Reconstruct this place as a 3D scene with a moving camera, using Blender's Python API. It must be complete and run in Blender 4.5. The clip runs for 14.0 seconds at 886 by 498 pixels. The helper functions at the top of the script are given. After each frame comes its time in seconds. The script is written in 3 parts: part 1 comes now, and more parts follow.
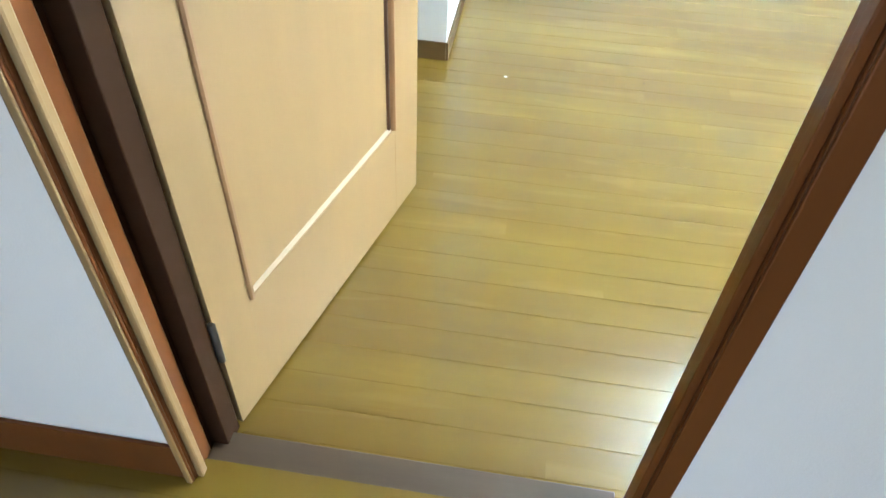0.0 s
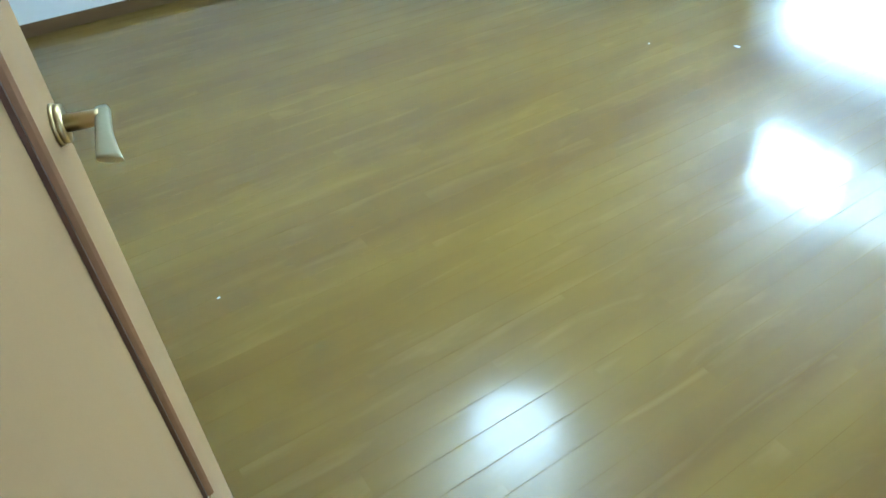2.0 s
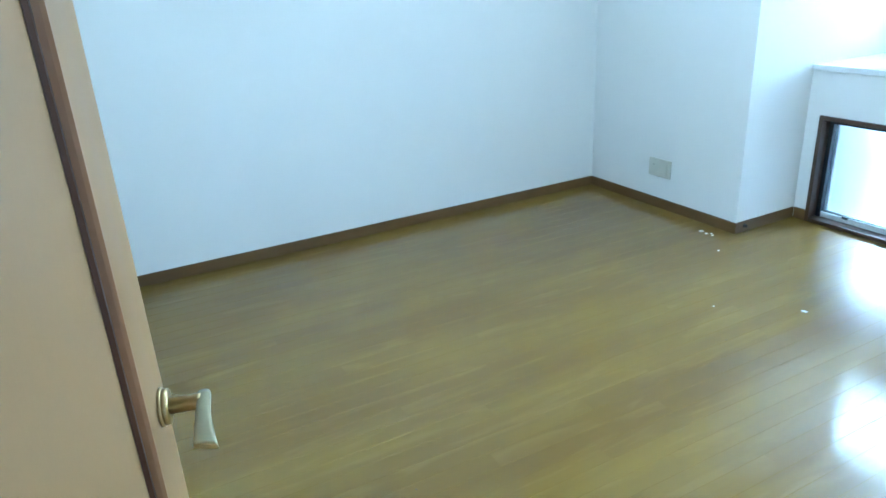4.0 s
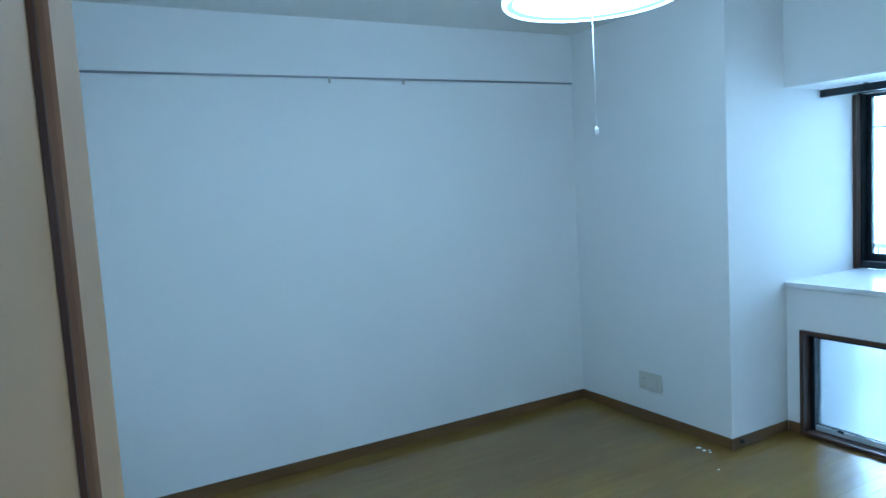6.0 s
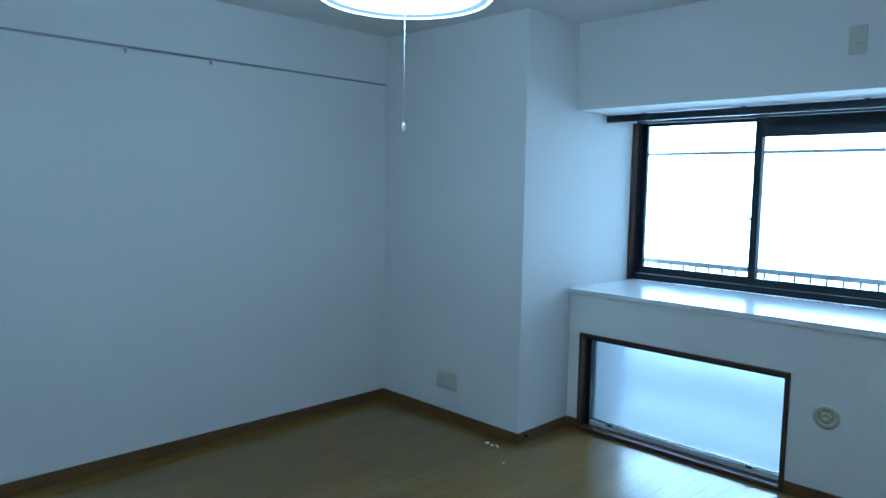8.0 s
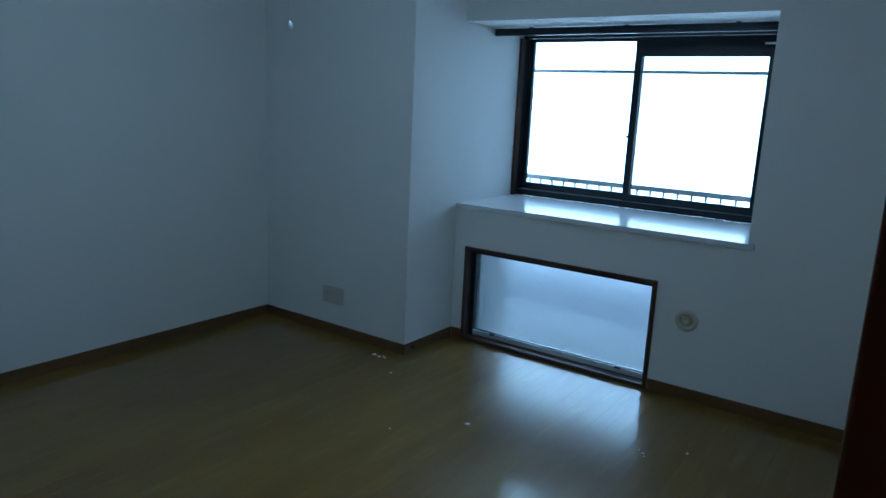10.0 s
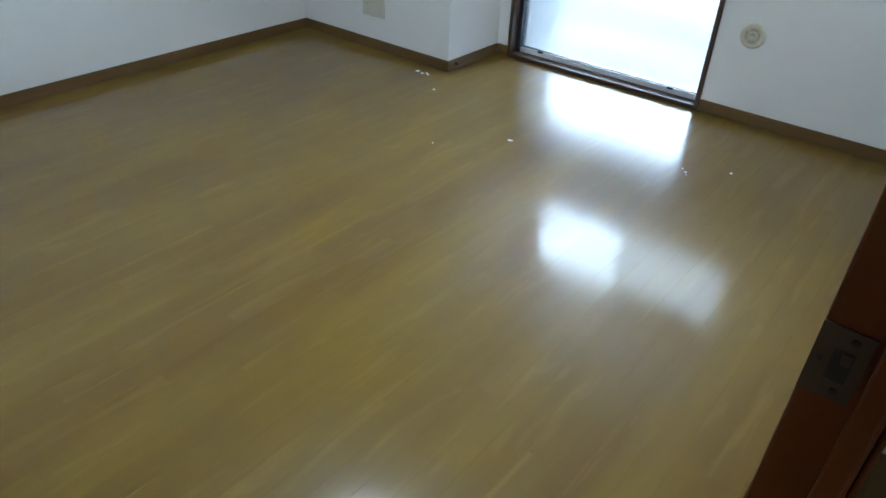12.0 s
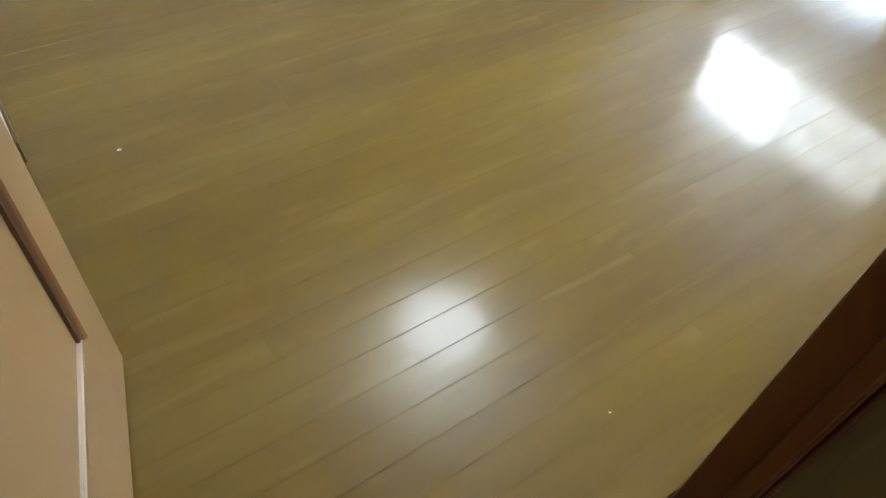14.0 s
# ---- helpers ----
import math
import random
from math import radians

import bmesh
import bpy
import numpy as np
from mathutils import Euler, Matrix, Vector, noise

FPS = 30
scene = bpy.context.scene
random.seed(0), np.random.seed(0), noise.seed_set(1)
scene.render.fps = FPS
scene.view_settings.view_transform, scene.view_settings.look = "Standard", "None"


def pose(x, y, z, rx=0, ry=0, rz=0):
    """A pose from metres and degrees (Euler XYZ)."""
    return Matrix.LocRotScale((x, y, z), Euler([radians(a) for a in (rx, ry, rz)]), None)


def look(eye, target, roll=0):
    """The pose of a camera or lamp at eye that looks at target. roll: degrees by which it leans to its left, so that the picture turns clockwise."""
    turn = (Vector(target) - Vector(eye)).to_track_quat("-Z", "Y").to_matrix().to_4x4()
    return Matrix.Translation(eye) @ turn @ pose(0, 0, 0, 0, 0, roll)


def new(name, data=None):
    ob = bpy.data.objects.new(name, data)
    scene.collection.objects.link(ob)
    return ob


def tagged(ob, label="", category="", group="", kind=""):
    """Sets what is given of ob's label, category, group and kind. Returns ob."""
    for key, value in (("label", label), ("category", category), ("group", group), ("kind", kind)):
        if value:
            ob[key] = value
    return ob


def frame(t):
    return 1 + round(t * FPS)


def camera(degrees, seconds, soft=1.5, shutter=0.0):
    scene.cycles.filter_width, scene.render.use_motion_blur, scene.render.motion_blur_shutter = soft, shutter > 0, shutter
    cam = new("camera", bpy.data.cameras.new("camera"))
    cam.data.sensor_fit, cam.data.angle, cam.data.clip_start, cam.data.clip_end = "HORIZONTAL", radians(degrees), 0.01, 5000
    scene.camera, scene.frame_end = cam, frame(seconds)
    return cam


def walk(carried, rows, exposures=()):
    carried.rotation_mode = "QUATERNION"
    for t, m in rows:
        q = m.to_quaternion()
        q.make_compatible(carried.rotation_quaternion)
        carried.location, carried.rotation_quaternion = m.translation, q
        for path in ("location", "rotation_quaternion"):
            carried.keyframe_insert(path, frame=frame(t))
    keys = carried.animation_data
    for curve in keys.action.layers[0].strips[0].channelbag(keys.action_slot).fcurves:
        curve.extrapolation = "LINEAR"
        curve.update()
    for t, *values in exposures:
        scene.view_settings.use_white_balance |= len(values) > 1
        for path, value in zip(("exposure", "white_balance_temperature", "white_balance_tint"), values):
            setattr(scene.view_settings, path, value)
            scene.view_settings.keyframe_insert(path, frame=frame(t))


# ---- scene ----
cam = camera(65.4, 14.0, soft=1.6)
PATH = [
    (0, (-2.771, -4.07, 1.148), (-2.935, -2.657, -0.258), 2.8),
    (0.5, (-2.823, -3.806, 1.157), (-2.93, -2.422, -0.283), -2.4),
    (1, (-2.89, -3.65, 1.193), (-2.667, -2.274, -0.241), 1.7),
    (1.5, (-2.99, -3.556, 1.292), (-2.337, -2.306, -0.127), -3.4),
    (2, (-3.021, -3.552, 1.331), (-2.218, -2.297, -0.002), -2.0),
    (2.5, (-3.031, -3.538, 1.342), (-2.227, -2.243, 0.047), -1.9),
    (3, (-3.036, -3.531, 1.349), (-2.251, -2.135, 0.151), -3.3),
    (3.5, (-3.034, -3.535, 1.379), (-2.194, -1.996, 0.417), -2.6),
    (4, (-3.035, -3.543, 1.405), (-2.174, -1.899, 0.659), -3.0),
    (6.5, (-3.052, -3.569, 1.518), (-1.994, -1.877, 1.39), -1.2),
    (7, (-3.034, -3.504, 1.473), (-1.725, -2.004, 1.286), 0.8),
    (7.5, (-3.009, -3.573, 1.465), (-1.631, -2.136, 1.283), 1.0),
    (10, (-3.015, -3.532, 1.435), (-1.409, -2.411, 1.027), 2.7),
    (10.5, (-3.012, -3.522, 1.399), (-1.482, -2.41, 0.75), 3.1),
    (11, (-3.006, -3.523, 1.38), (-1.564, -2.427, 0.533), 2.6),
    (11.5, (-2.983, -3.53, 1.359), (-1.638, -2.464, 0.333), 2.1),
    (12, (-2.985, -3.532, 1.353), (-1.677, -2.513, 0.234), 2.5),
    (12.5, (-2.989, -3.532, 1.356), (-1.684, -2.502, 0.245), 2.5),
    (13, (-3.002, -3.538, 1.335), (-1.775, -2.493, 0.15), 2.8),
    (13.5, (-2.97, -3.555, 1.273), (-1.919, -2.585, -0.124), 6.8),
    (14, (-2.98, -3.582, 1.182), (-2.138, -2.568, -0.323), 6.8),
]
EXPOSURES = [
    (0, 2.55, 5600, 0), (0.6, 2.1, 5100, -9), (1.0, 2.0, 4900, -9), (1.6, 1.68, 4750, -8), (3.0, 1.6, 4600, -7), (4.0, 1.45, 4500, -5), (6.3, 0.28, 4200, -4), (7.7, -0.1, 4250, -4),
    (9.8, -1.3, 4250, -4), (10.2, -1.25, 4350, -3), (10.5, -0.95, 4450, -2), (10.8, -0.35, 4650, 0), (11.5, 0.35, 5150, 4), (12.5, 0.8, 5500, 8), (13.2, 0.68, 5800, 9), (13.5, 0.6, 5900, 10), (14.0, 1.1, 6200, 10)]
walk(cam, [(t, look(eye, target, roll)) for t, eye, target, roll in PATH], EXPOSURES)

# ---- world and light ----
world = bpy.data.worlds.new("world")
scene.world = world
world.use_nodes = True
wn = world.node_tree
sky = wn.nodes.new("ShaderNodeTexSky")
sky.sky_type = "NISHITA"
sky.sun_disc = False
sky.sun_elevation = radians(50)
sky.sun_rotation = radians(200)
wn.links.new(sky.outputs["Color"], wn.nodes["Background"].inputs["Color"])
wn.nodes["Background"].inputs["Strength"].default_value = 0.14

sun_data = bpy.data.lights.new("sun", "SUN")
sun_data.energy = 0.8
sun_data.angle = radians(20)
sun_data.color = (1.0, 0.96, 0.9)
sun = new("sun", sun_data)
sun.matrix_world = look((0, 0, 8), (0.8, 2.0, 5.6))

GLOW = 11.0        # strength of the glowing daylight backdrop outside the windows
LAMP = 17.0        # pendant shade


# ---- materials ----
def material(name, base, rough=0.5, metal=0.0, scale=(8, 8, 8), vary=0.12, bump=0.1, fine=120.0, spread=0.0, spec=0.5, coat=0.0, flecks=0.0):
    """Base colour with large-scale mottling, fine grain relief and uneven gloss."""
    m = bpy.data.materials.new(name)
    m.use_nodes = True
    nt = m.node_tree
    b = nt.nodes["Principled BSDF"]
    b.inputs["Metallic"].default_value = metal
    b.inputs["Specular IOR Level"].default_value = spec
    b.inputs["Coat Weight"].default_value = coat
    b.inputs["Coat Roughness"].default_value = 0.12
    tc = nt.nodes.new("ShaderNodeTexCoord")
    mp = nt.nodes.new("ShaderNodeMapping")
    mp.inputs["Scale"].default_value = scale
    nt.links.new(tc.outputs["Object"], mp.inputs["Vector"])
    big = nt.nodes.new("ShaderNodeTexNoise")
    big.inputs["Scale"].default_value = 1.0
    big.inputs["Detail"].default_value = 6
    nt.links.new(mp.outputs["Vector"], big.inputs["Vector"])
    rng = nt.nodes.new("ShaderNodeMapRange")
    rng.inputs["From Min"].default_value = 0.25
    rng.inputs["From Max"].default_value = 0.75
    rng.inputs["To Min"].default_value = 1 - vary
    rng.inputs["To Max"].default_value = 1 + vary
    nt.links.new(big.outputs["Fac"], rng.inputs["Value"])
    value = rng.outputs["Result"]
    if spread:
        oi = nt.nodes.new("ShaderNodeObjectInfo")
        r2 = nt.nodes.new("ShaderNodeMapRange")
        r2.inputs["To Min"].default_value = 1 - spread
        r2.inputs["To Max"].default_value = 1 + spread
        nt.links.new(oi.outputs["Random"], r2.inputs["Value"])
        mul = nt.nodes.new("ShaderNodeMath")
        mul.operation = "MULTIPLY"
        nt.links.new(value, mul.inputs[0])
        nt.links.new(r2.outputs["Result"], mul.inputs[1])
        value = mul.outputs["Value"]
        # every piece takes its own stretch of grain
        off = nt.nodes.new("ShaderNodeVectorMath")
        off.operation = "SCALE"
        off.inputs[0].default_value = (37.0, 91.0, 13.0)
        nt.links.new(oi.outputs["Random"], off.inputs["Scale"])
        nt.links.new(off.outputs["Vector"], mp.inputs["Location"])
    hsv = nt.nodes.new("ShaderNodeHueSaturation")
    hsv.inputs["Color"].default_value = (*base, 1)
    nt.links.new(value, hsv.inputs["Value"])
    colour = hsv.outputs["Color"]
    if flecks:
        # short pale figure in the grain
        fl = nt.nodes.new("ShaderNodeTexNoise")
        fl.inputs["Scale"].default_value = 2.6
        fl.inputs["Detail"].default_value = 4
        fl.inputs["Distortion"].default_value = 0.6
        nt.links.new(mp.outputs["Vector"], fl.inputs["Vector"])
        fr2 = nt.nodes.new("ShaderNodeMapRange")
        fr2.inputs["From Min"].default_value = 0.58
        fr2.inputs["From Max"].default_value = 0.74
        fr2.inputs["To Max"].default_value = flecks
        nt.links.new(fl.outputs["Fac"], fr2.inputs["Value"])
        mixc = nt.nodes.new("ShaderNodeMixRGB")
        mixc.inputs["Color2"].default_value = (base[0] * 1.75, base[1] * 1.7, base[2] * 1.6, 1)
        nt.links.new(fr2.outputs["Result"], mixc.inputs["Fac"])
        nt.links.new(colour, mixc.inputs["Color1"])
        colour = mixc.outputs["Color"]
    nt.links.new(colour, b.inputs["Base Color"])
    rr = nt.nodes.new("ShaderNodeMapRange")
    rr.inputs["To Min"].default_value = max(rough * 0.85, 0.02)
    rr.inputs["To Max"].default_value = min(rough * 1.15, 1)
    nt.links.new(big.outputs["Fac"], rr.inputs["Value"])
    nt.links.new(rr.outputs["Result"], b.inputs["Roughness"])
    if bump:
        grain = nt.nodes.new("ShaderNodeTexNoise")
        grain.inputs["Scale"].default_value = fine / max(scale)
        grain.inputs["Detail"].default_value = 3
        nt.links.new(mp.outputs["Vector"], grain.inputs["Vector"])
        bp = nt.nodes.new("ShaderNodeBump")
        bp.inputs["Strength"].default_value = bump
        bp.inputs["Distance"].default_value = 0.002
        nt.links.new(grain.outputs["Fac"], bp.inputs["Height"])
        nt.links.new(bp.outputs["Normal"], b.inputs["Normal"])
    return m


def glow(name, colour, strength):
    m = bpy.data.materials.new(name)
    m.use_nodes = True
    nt = m.node_tree
    nt.nodes.remove(nt.nodes["Principled BSDF"])
    e = nt.nodes.new("ShaderNodeEmission")
    e.inputs["Color"].default_value = (*colour, 1)
    e.inputs["Strength"].default_value = strength
    nt.links.new(e.outputs["Emission"], nt.nodes["Material Output"].inputs["Surface"])
    return m


def plank_material(name):
    """Lacquered plank: long tonal drifts over many boards, board-wise grain and pale flame figure."""
    m = bpy.data.materials.new(name)
    m.use_nodes = True
    nt = m.node_tree
    add, link = nt.nodes.new, nt.links.new
    b = nt.nodes["Principled BSDF"]
    tc = add("ShaderNodeTexCoord")
    oi = add("ShaderNodeObjectInfo")
    off = add("ShaderNodeVectorMath")
    off.operation = "SCALE"
    off.inputs[0].default_value = (37.0, 91.0, 13.0)
    link(oi.outputs["Random"], off.inputs["Scale"])

    def noise(scale, detail, per_board, distort=0.0):
        mp = add("ShaderNodeMapping")
        mp.inputs["Scale"].default_value = scale
        link(tc.outputs["Object"], mp.inputs["Vector"])
        if per_board:
            link(off.outputs["Vector"], mp.inputs["Location"])
        n = add("ShaderNodeTexNoise")
        n.inputs["Scale"].default_value = 1.0
        n.inputs["Detail"].default_value = detail
        n.inputs["Distortion"].default_value = distort
        link(mp.outputs["Vector"], n.inputs["Vector"])
        return n.outputs["Fac"]

    def spread(value, lo, hi, a, z):
        r = add("ShaderNodeMapRange")
        for k, v in (("From Min", lo), ("From Max", hi), ("To Min", a), ("To Max", z)):
            r.inputs[k].default_value = v
        link(value, r.inputs["Value"])
        return r.outputs["Result"]

    def mix(fac, c1, c2):
        n = add("ShaderNodeMixRGB")
        link(fac, n.inputs["Fac"])
        for k, c in (("Color1", c1), ("Color2", c2)):
            if isinstance(c, tuple):
                n.inputs[k].default_value = (*c, 1)
            else:
                link(c, n.inputs[k])
        return n.outputs["Color"]

    drift = noise((0.7, 3.6, 1), 4, False)
    grain = noise((1.1, 20, 20), 5, True, 0.2)
    colour = mix(spread(drift, 0.38, 0.62, 0, 1), PLANK_BROWN, PLANK_YELLOW)
    colour = mix(spread(oi.outputs["Random"], 0, 1, 0, 0.22), colour, PLANK_YELLOW)
    colour = mix(spread(grain, 0.40, 0.72, 0, 0.12), colour, PLANK_DARK)
    flame = noise((2.0, 14, 14), 3, True, 0.8)
    colour = mix(spread(flame, 0.57, 0.72, 0, 0.28), colour, PLANK_PALE)
    link(colour, b.inputs["Base Color"])
    b.inputs["Specular IOR Level"].default_value = 0.10
    b.inputs["Coat Weight"].default_value = 0.85
    scuff = noise((3, 6, 3), 4, False)
    link(spread(scuff, 0.3, 0.7, 0.32, 0.42), b.inputs["Roughness"])
    link(spread(scuff, 0.3, 0.7, 0.10, 0.16), b.inputs["Coat Roughness"])
    wave = add("ShaderNodeBump")
    wave.inputs["Strength"].default_value = 0.012
    wave.inputs["Distance"].default_value = 0.002
    link(noise((14, 40, 14), 3, True), wave.inputs["Height"])
    link(wave.outputs["Normal"], b.inputs["Normal"])
    return m


PLANK_BROWN, PLANK_YELLOW = (0.162, 0.093, 0.0145), (0.206, 0.130, 0.018)
PLANK_DARK, PLANK_PALE = (0.115, 0.060, 0.011), (0.30, 0.20, 0.048)
WALLPAPER = material("wallpaper", (0.80, 0.80, 0.78), 0.75, scale=(1.5, 1.5, 1.5), vary=0.02, bump=0.25, fine=260, spec=0.25)
CEILING = material("ceiling_paper", (0.80, 0.80, 0.77), 0.85, scale=(1.5, 1.5, 1.5), vary=0.02, bump=0.25, fine=200, spec=0.2)
HALL_PAPER = material("hall_paper", (0.84, 0.75, 0.69), 0.75, scale=(1.5, 1.5, 1.5), vary=0.02, bump=0.25, fine=260, spec=0.25)
PLANK = plank_material("plank_wood")
GROOVE = material("matt_groove_wood", (0.18, 0.11, 0.019), 0.85, spec=0.06)
SUBFLOOR = material("subfloor", (0.10, 0.055, 0.02), 0.7)
BASEBOARD = material("baseboard_wood", (0.135, 0.076, 0.026), 0.4, scale=(6, 6, 30), vary=0.15, bump=0.03)
DOORWOOD = material("door_wood", (0.290, 0.175, 0.071), 0.42, scale=(22, 22, 1.6), vary=0.06, bump=0.03, fine=200)
MOULDING = material("moulding_wood", (0.28, 0.148, 0.066), 0.35, scale=(20, 20, 3), vary=0.12, bump=0.03)
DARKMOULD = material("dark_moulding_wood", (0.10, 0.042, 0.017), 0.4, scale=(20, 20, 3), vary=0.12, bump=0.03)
# near-black wood: shade of the hinge gap put into the colour
REBATE_SHADE = material("shaded_rebate_wood", (0.034, 0.014, 0.006), 0.7, scale=(20, 20, 2), vary=0.15, bump=0.03, spec=0.08)
# paler moulding wood: the highlight on the bottom strip as colour
LITWOOD = material("highlight_moulding_wood", (0.52, 0.41, 0.30), 0.25, scale=(3, 20, 20), vary=0.05, bump=0.02)
FRAMEWOOD = material("frame_wood", (0.135, 0.042, 0.010), 0.36, scale=(20, 20, 2), vary=0.18, bump=0.03, spec=0.25)
CASEWOOD = material("window_casing_wood", (0.062, 0.031, 0.015), 0.4, scale=(8, 8, 8), vary=0.15, bump=0.03)
DARKALU = material("dark_aluminium", (0.018, 0.022, 0.028), 0.35, 0.4, vary=0.1, bump=0.02)
ALU = material("aluminium", (0.70, 0.72, 0.74), 0.4, 0.15, vary=0.06, bump=0.02)
BRASS = material("brushed_brass", (0.50, 0.39, 0.19), 0.32, 1.0, scale=(30, 30, 30), vary=0.05, bump=0.02)
SATIN = material("satin_brass", (0.43, 0.39, 0.25), 0.3, 1.0, scale=(30, 30, 30), vary=0.05, bump=0.02)
STEEL = material("steel", (0.50, 0.47, 0.42), 0.4, 0.9, scale=(30, 30, 30), vary=0.08, bump=0.03)
DULLSTEEL = material("dull_steel", (0.075, 0.056, 0.040), 0.5, 0.4, scale=(30, 30, 30), vary=0.12, bump=0.03)
RAILGREY = material("grey_anodised_rail", (0.28, 0.29, 0.30), 0.45, 0.2, scale=(2, 30, 30), vary=0.15, bump=0.02)
CREAM = material("cream_plastic", (0.62, 0.58, 0.45), 0.45, scale=(20, 20, 20), vary=0.03, bump=0.02)
# darker cream with the shade of the vent's gaps in it
SHADOWCREAM = material("shaded_plastic", (0.50, 0.46, 0.35), 0.6, scale=(20, 20, 20), vary=0.1, bump=0.02)
PLATE = material("grey_plastic", (0.60, 0.59, 0.51), 0.45, scale=(20, 20, 20), vary=0.03, bump=0.02)
BLACK = material("black_rubber", (0.02, 0.018, 0.015), 0.6, vary=0.1)
SILL = material("sill_laminate", (0.78, 0.79, 0.80), 0.18, scale=(5, 5, 5), vary=0.02, bump=0.01)
THRESH = material("threshold_wood", (0.085, 0.054, 0.031), 0.45, scale=(4, 30, 30), vary=0.15, bump=0.05)
PAPER = material("white_paper", (0.85, 0.85, 0.86), 0.7, vary=0.03)
DUST = material("dark_dust", (0.08, 0.06, 0.04), 0.9)
WHITE = material("white_plastic", (0.8, 0.8, 0.8), 0.4, vary=0.03)
RAILPAINT = material("grey_painted_steel", (0.55, 0.57, 0.60), 0.5, vary=0.08)
CONCRETE = material("concrete", (0.55, 0.55, 0.54), 0.85, scale=(3, 3, 3), vary=0.12, bump=0.3)
GROUND = material("ground_mix", (0.20, 0.20, 0.18), 0.9, scale=(0.2, 0.2, 0.2), vary=0.3, bump=0.2)
# glowing panels added outside in place of daylight, in three strengths
DAYLIGHT = glow("daylight_glow", (0.86, 0.94, 1.0), GLOW)
DIM_DAYLIGHT = glow("dim_daylight_glow", (0.88, 0.95, 1.0), GLOW * 0.42)
LOW_DAYLIGHT = glow("low_daylight_glow", (0.76, 0.86, 1.0), GLOW * 0.07)
SHADE = glow("lit_shade", (0.90, 0.97, 1.0), LAMP * 0.85)
LIP = glow("dim_lip", (0.84, 0.95, 1.0), LAMP * 0.045)
RIM = glow("lit_rim", (0.90, 0.97, 1.0), LAMP * 0.3)
TUBE = glow("lit_diffuser", (0.86, 0.95, 1.0), LAMP * 0.5)

GLASS = bpy.data.materials.new("clear_glass")
GLASS.use_nodes = True
gb = GLASS.node_tree.nodes["Principled BSDF"]
gb.inputs["Base Color"].default_value = (0.97, 0.99, 0.98, 1)
gb.inputs["Transmission Weight"].default_value = 1.0
gb.inputs["Roughness"].default_value = 0.0
gb.inputs["IOR"].default_value = 1.01

FROST = bpy.data.materials.new("patterned_glass")
FROST.use_nodes = True
fn = FROST.node_tree
fb = fn.nodes["Principled BSDF"]
fb.inputs["Base Color"].default_value = (0.90, 0.95, 0.98, 1)
fb.inputs["Roughness"].default_value = 0.3
fb.inputs["IOR"].default_value = 1.35
fb.inputs["Transmission Weight"].default_value = 1.0
fv = fn.nodes.new("ShaderNodeTexVoronoi")
fv.inputs["Scale"].default_value = 62
fbump = fn.nodes.new("ShaderNodeBump")
fbump.inputs["Strength"].default_value = 0.2
fbump.inputs["Distance"].default_value = 0.004
ftc = fn.nodes.new("ShaderNodeTexCoord")
fn.links.new(ftc.outputs["Object"], fv.inputs["Vector"])
fn.links.new(fv.outputs["Distance"], fbump.inputs["Height"])
fn.links.new(fbump.outputs["Normal"], fb.inputs["Normal"])


# ---- mesh helpers ----
def add_box(bm, x0, x1, y0, y1, z0, z1, bevel=0.0):
    v = [bm.verts.new((x, y, z)) for x in (x0, x1) for y in (y0, y1) for z in (z0, z1)]
    faces = [bm.faces.new([v[i] for i in f]) for f in
             ((0, 1, 3, 2), (4, 6, 7, 5), (0, 4, 5, 1), (2, 3, 7, 6), (0, 2, 6, 4), (1, 5, 7, 3))]
    if bevel:
        edges = list({e for f in faces for e in f.edges})
        bmesh.ops.bevel(bm, geom=edges, offset=bevel, segments=2, profile=0.5, affect="EDGES")
    return bm


def box(x0, x1, y0, y1, z0, z1, bevel=0.0):
    return add_box(bmesh.new(), min(x0, x1), max(x0, x1), min(y0, y1), max(y0, y1), min(z0, z1), max(z0, z1), bevel)


def boxes(rows, bevel=0.0):
    bm = bmesh.new()
    for r in rows:
        add_box(bm, *r, bevel)
    return bm


def lathe(profile, n=48, cap=False):
    """Rings of (radius, z) swept round the z axis."""
    bm = bmesh.new()
    rings = [[bm.verts.new((r * math.cos(2 * math.pi * i / n), r * math.sin(2 * math.pi * i / n), z)) for i in range(n)] for r, z in profile]
    for a, b in zip(rings, rings[1:]):
        for i in range(n):
            bm.faces.new((a[i], a[(i + 1) % n], b[(i + 1) % n], b[i]))
    if cap:
        bm.faces.new(list(reversed(rings[0])))
        bm.faces.new(rings[-1])
    for f in bm.faces:
        f.smooth = True
    bmesh.ops.recalc_face_normals(bm, faces=bm.faces)
    return bm


def rod(p, q, r, n=10):
    bm = lathe([(r, 0), (r, (Vector(q) - Vector(p)).length)], n, True)
    turn = (Vector(q) - Vector(p)).to_track_quat("Z", "Y").to_matrix().to_4x4()
    bm.transform(Matrix.Translation(p) @ turn)
    return bm


def merge(*bms):
    out = bmesh.new()
    for b in bms:
        me = bpy.data.meshes.new("tmp")
        b.to_mesh(me)
        out.from_mesh(me)
        b.free()
        bpy.data.meshes.remove(me)
    return out


def part(name, bm, mat, parent=None, label=""):
    me = bpy.data.meshes.new(name)
    bmesh.ops.recalc_face_normals(bm, faces=bm.faces)
    bm.to_mesh(me)
    bm.free()
    me.materials.append(mat)
    ob = new(name, me)
    if parent:
        ob.parent = parent
    if label:
        ob["label"] = label
    return ob


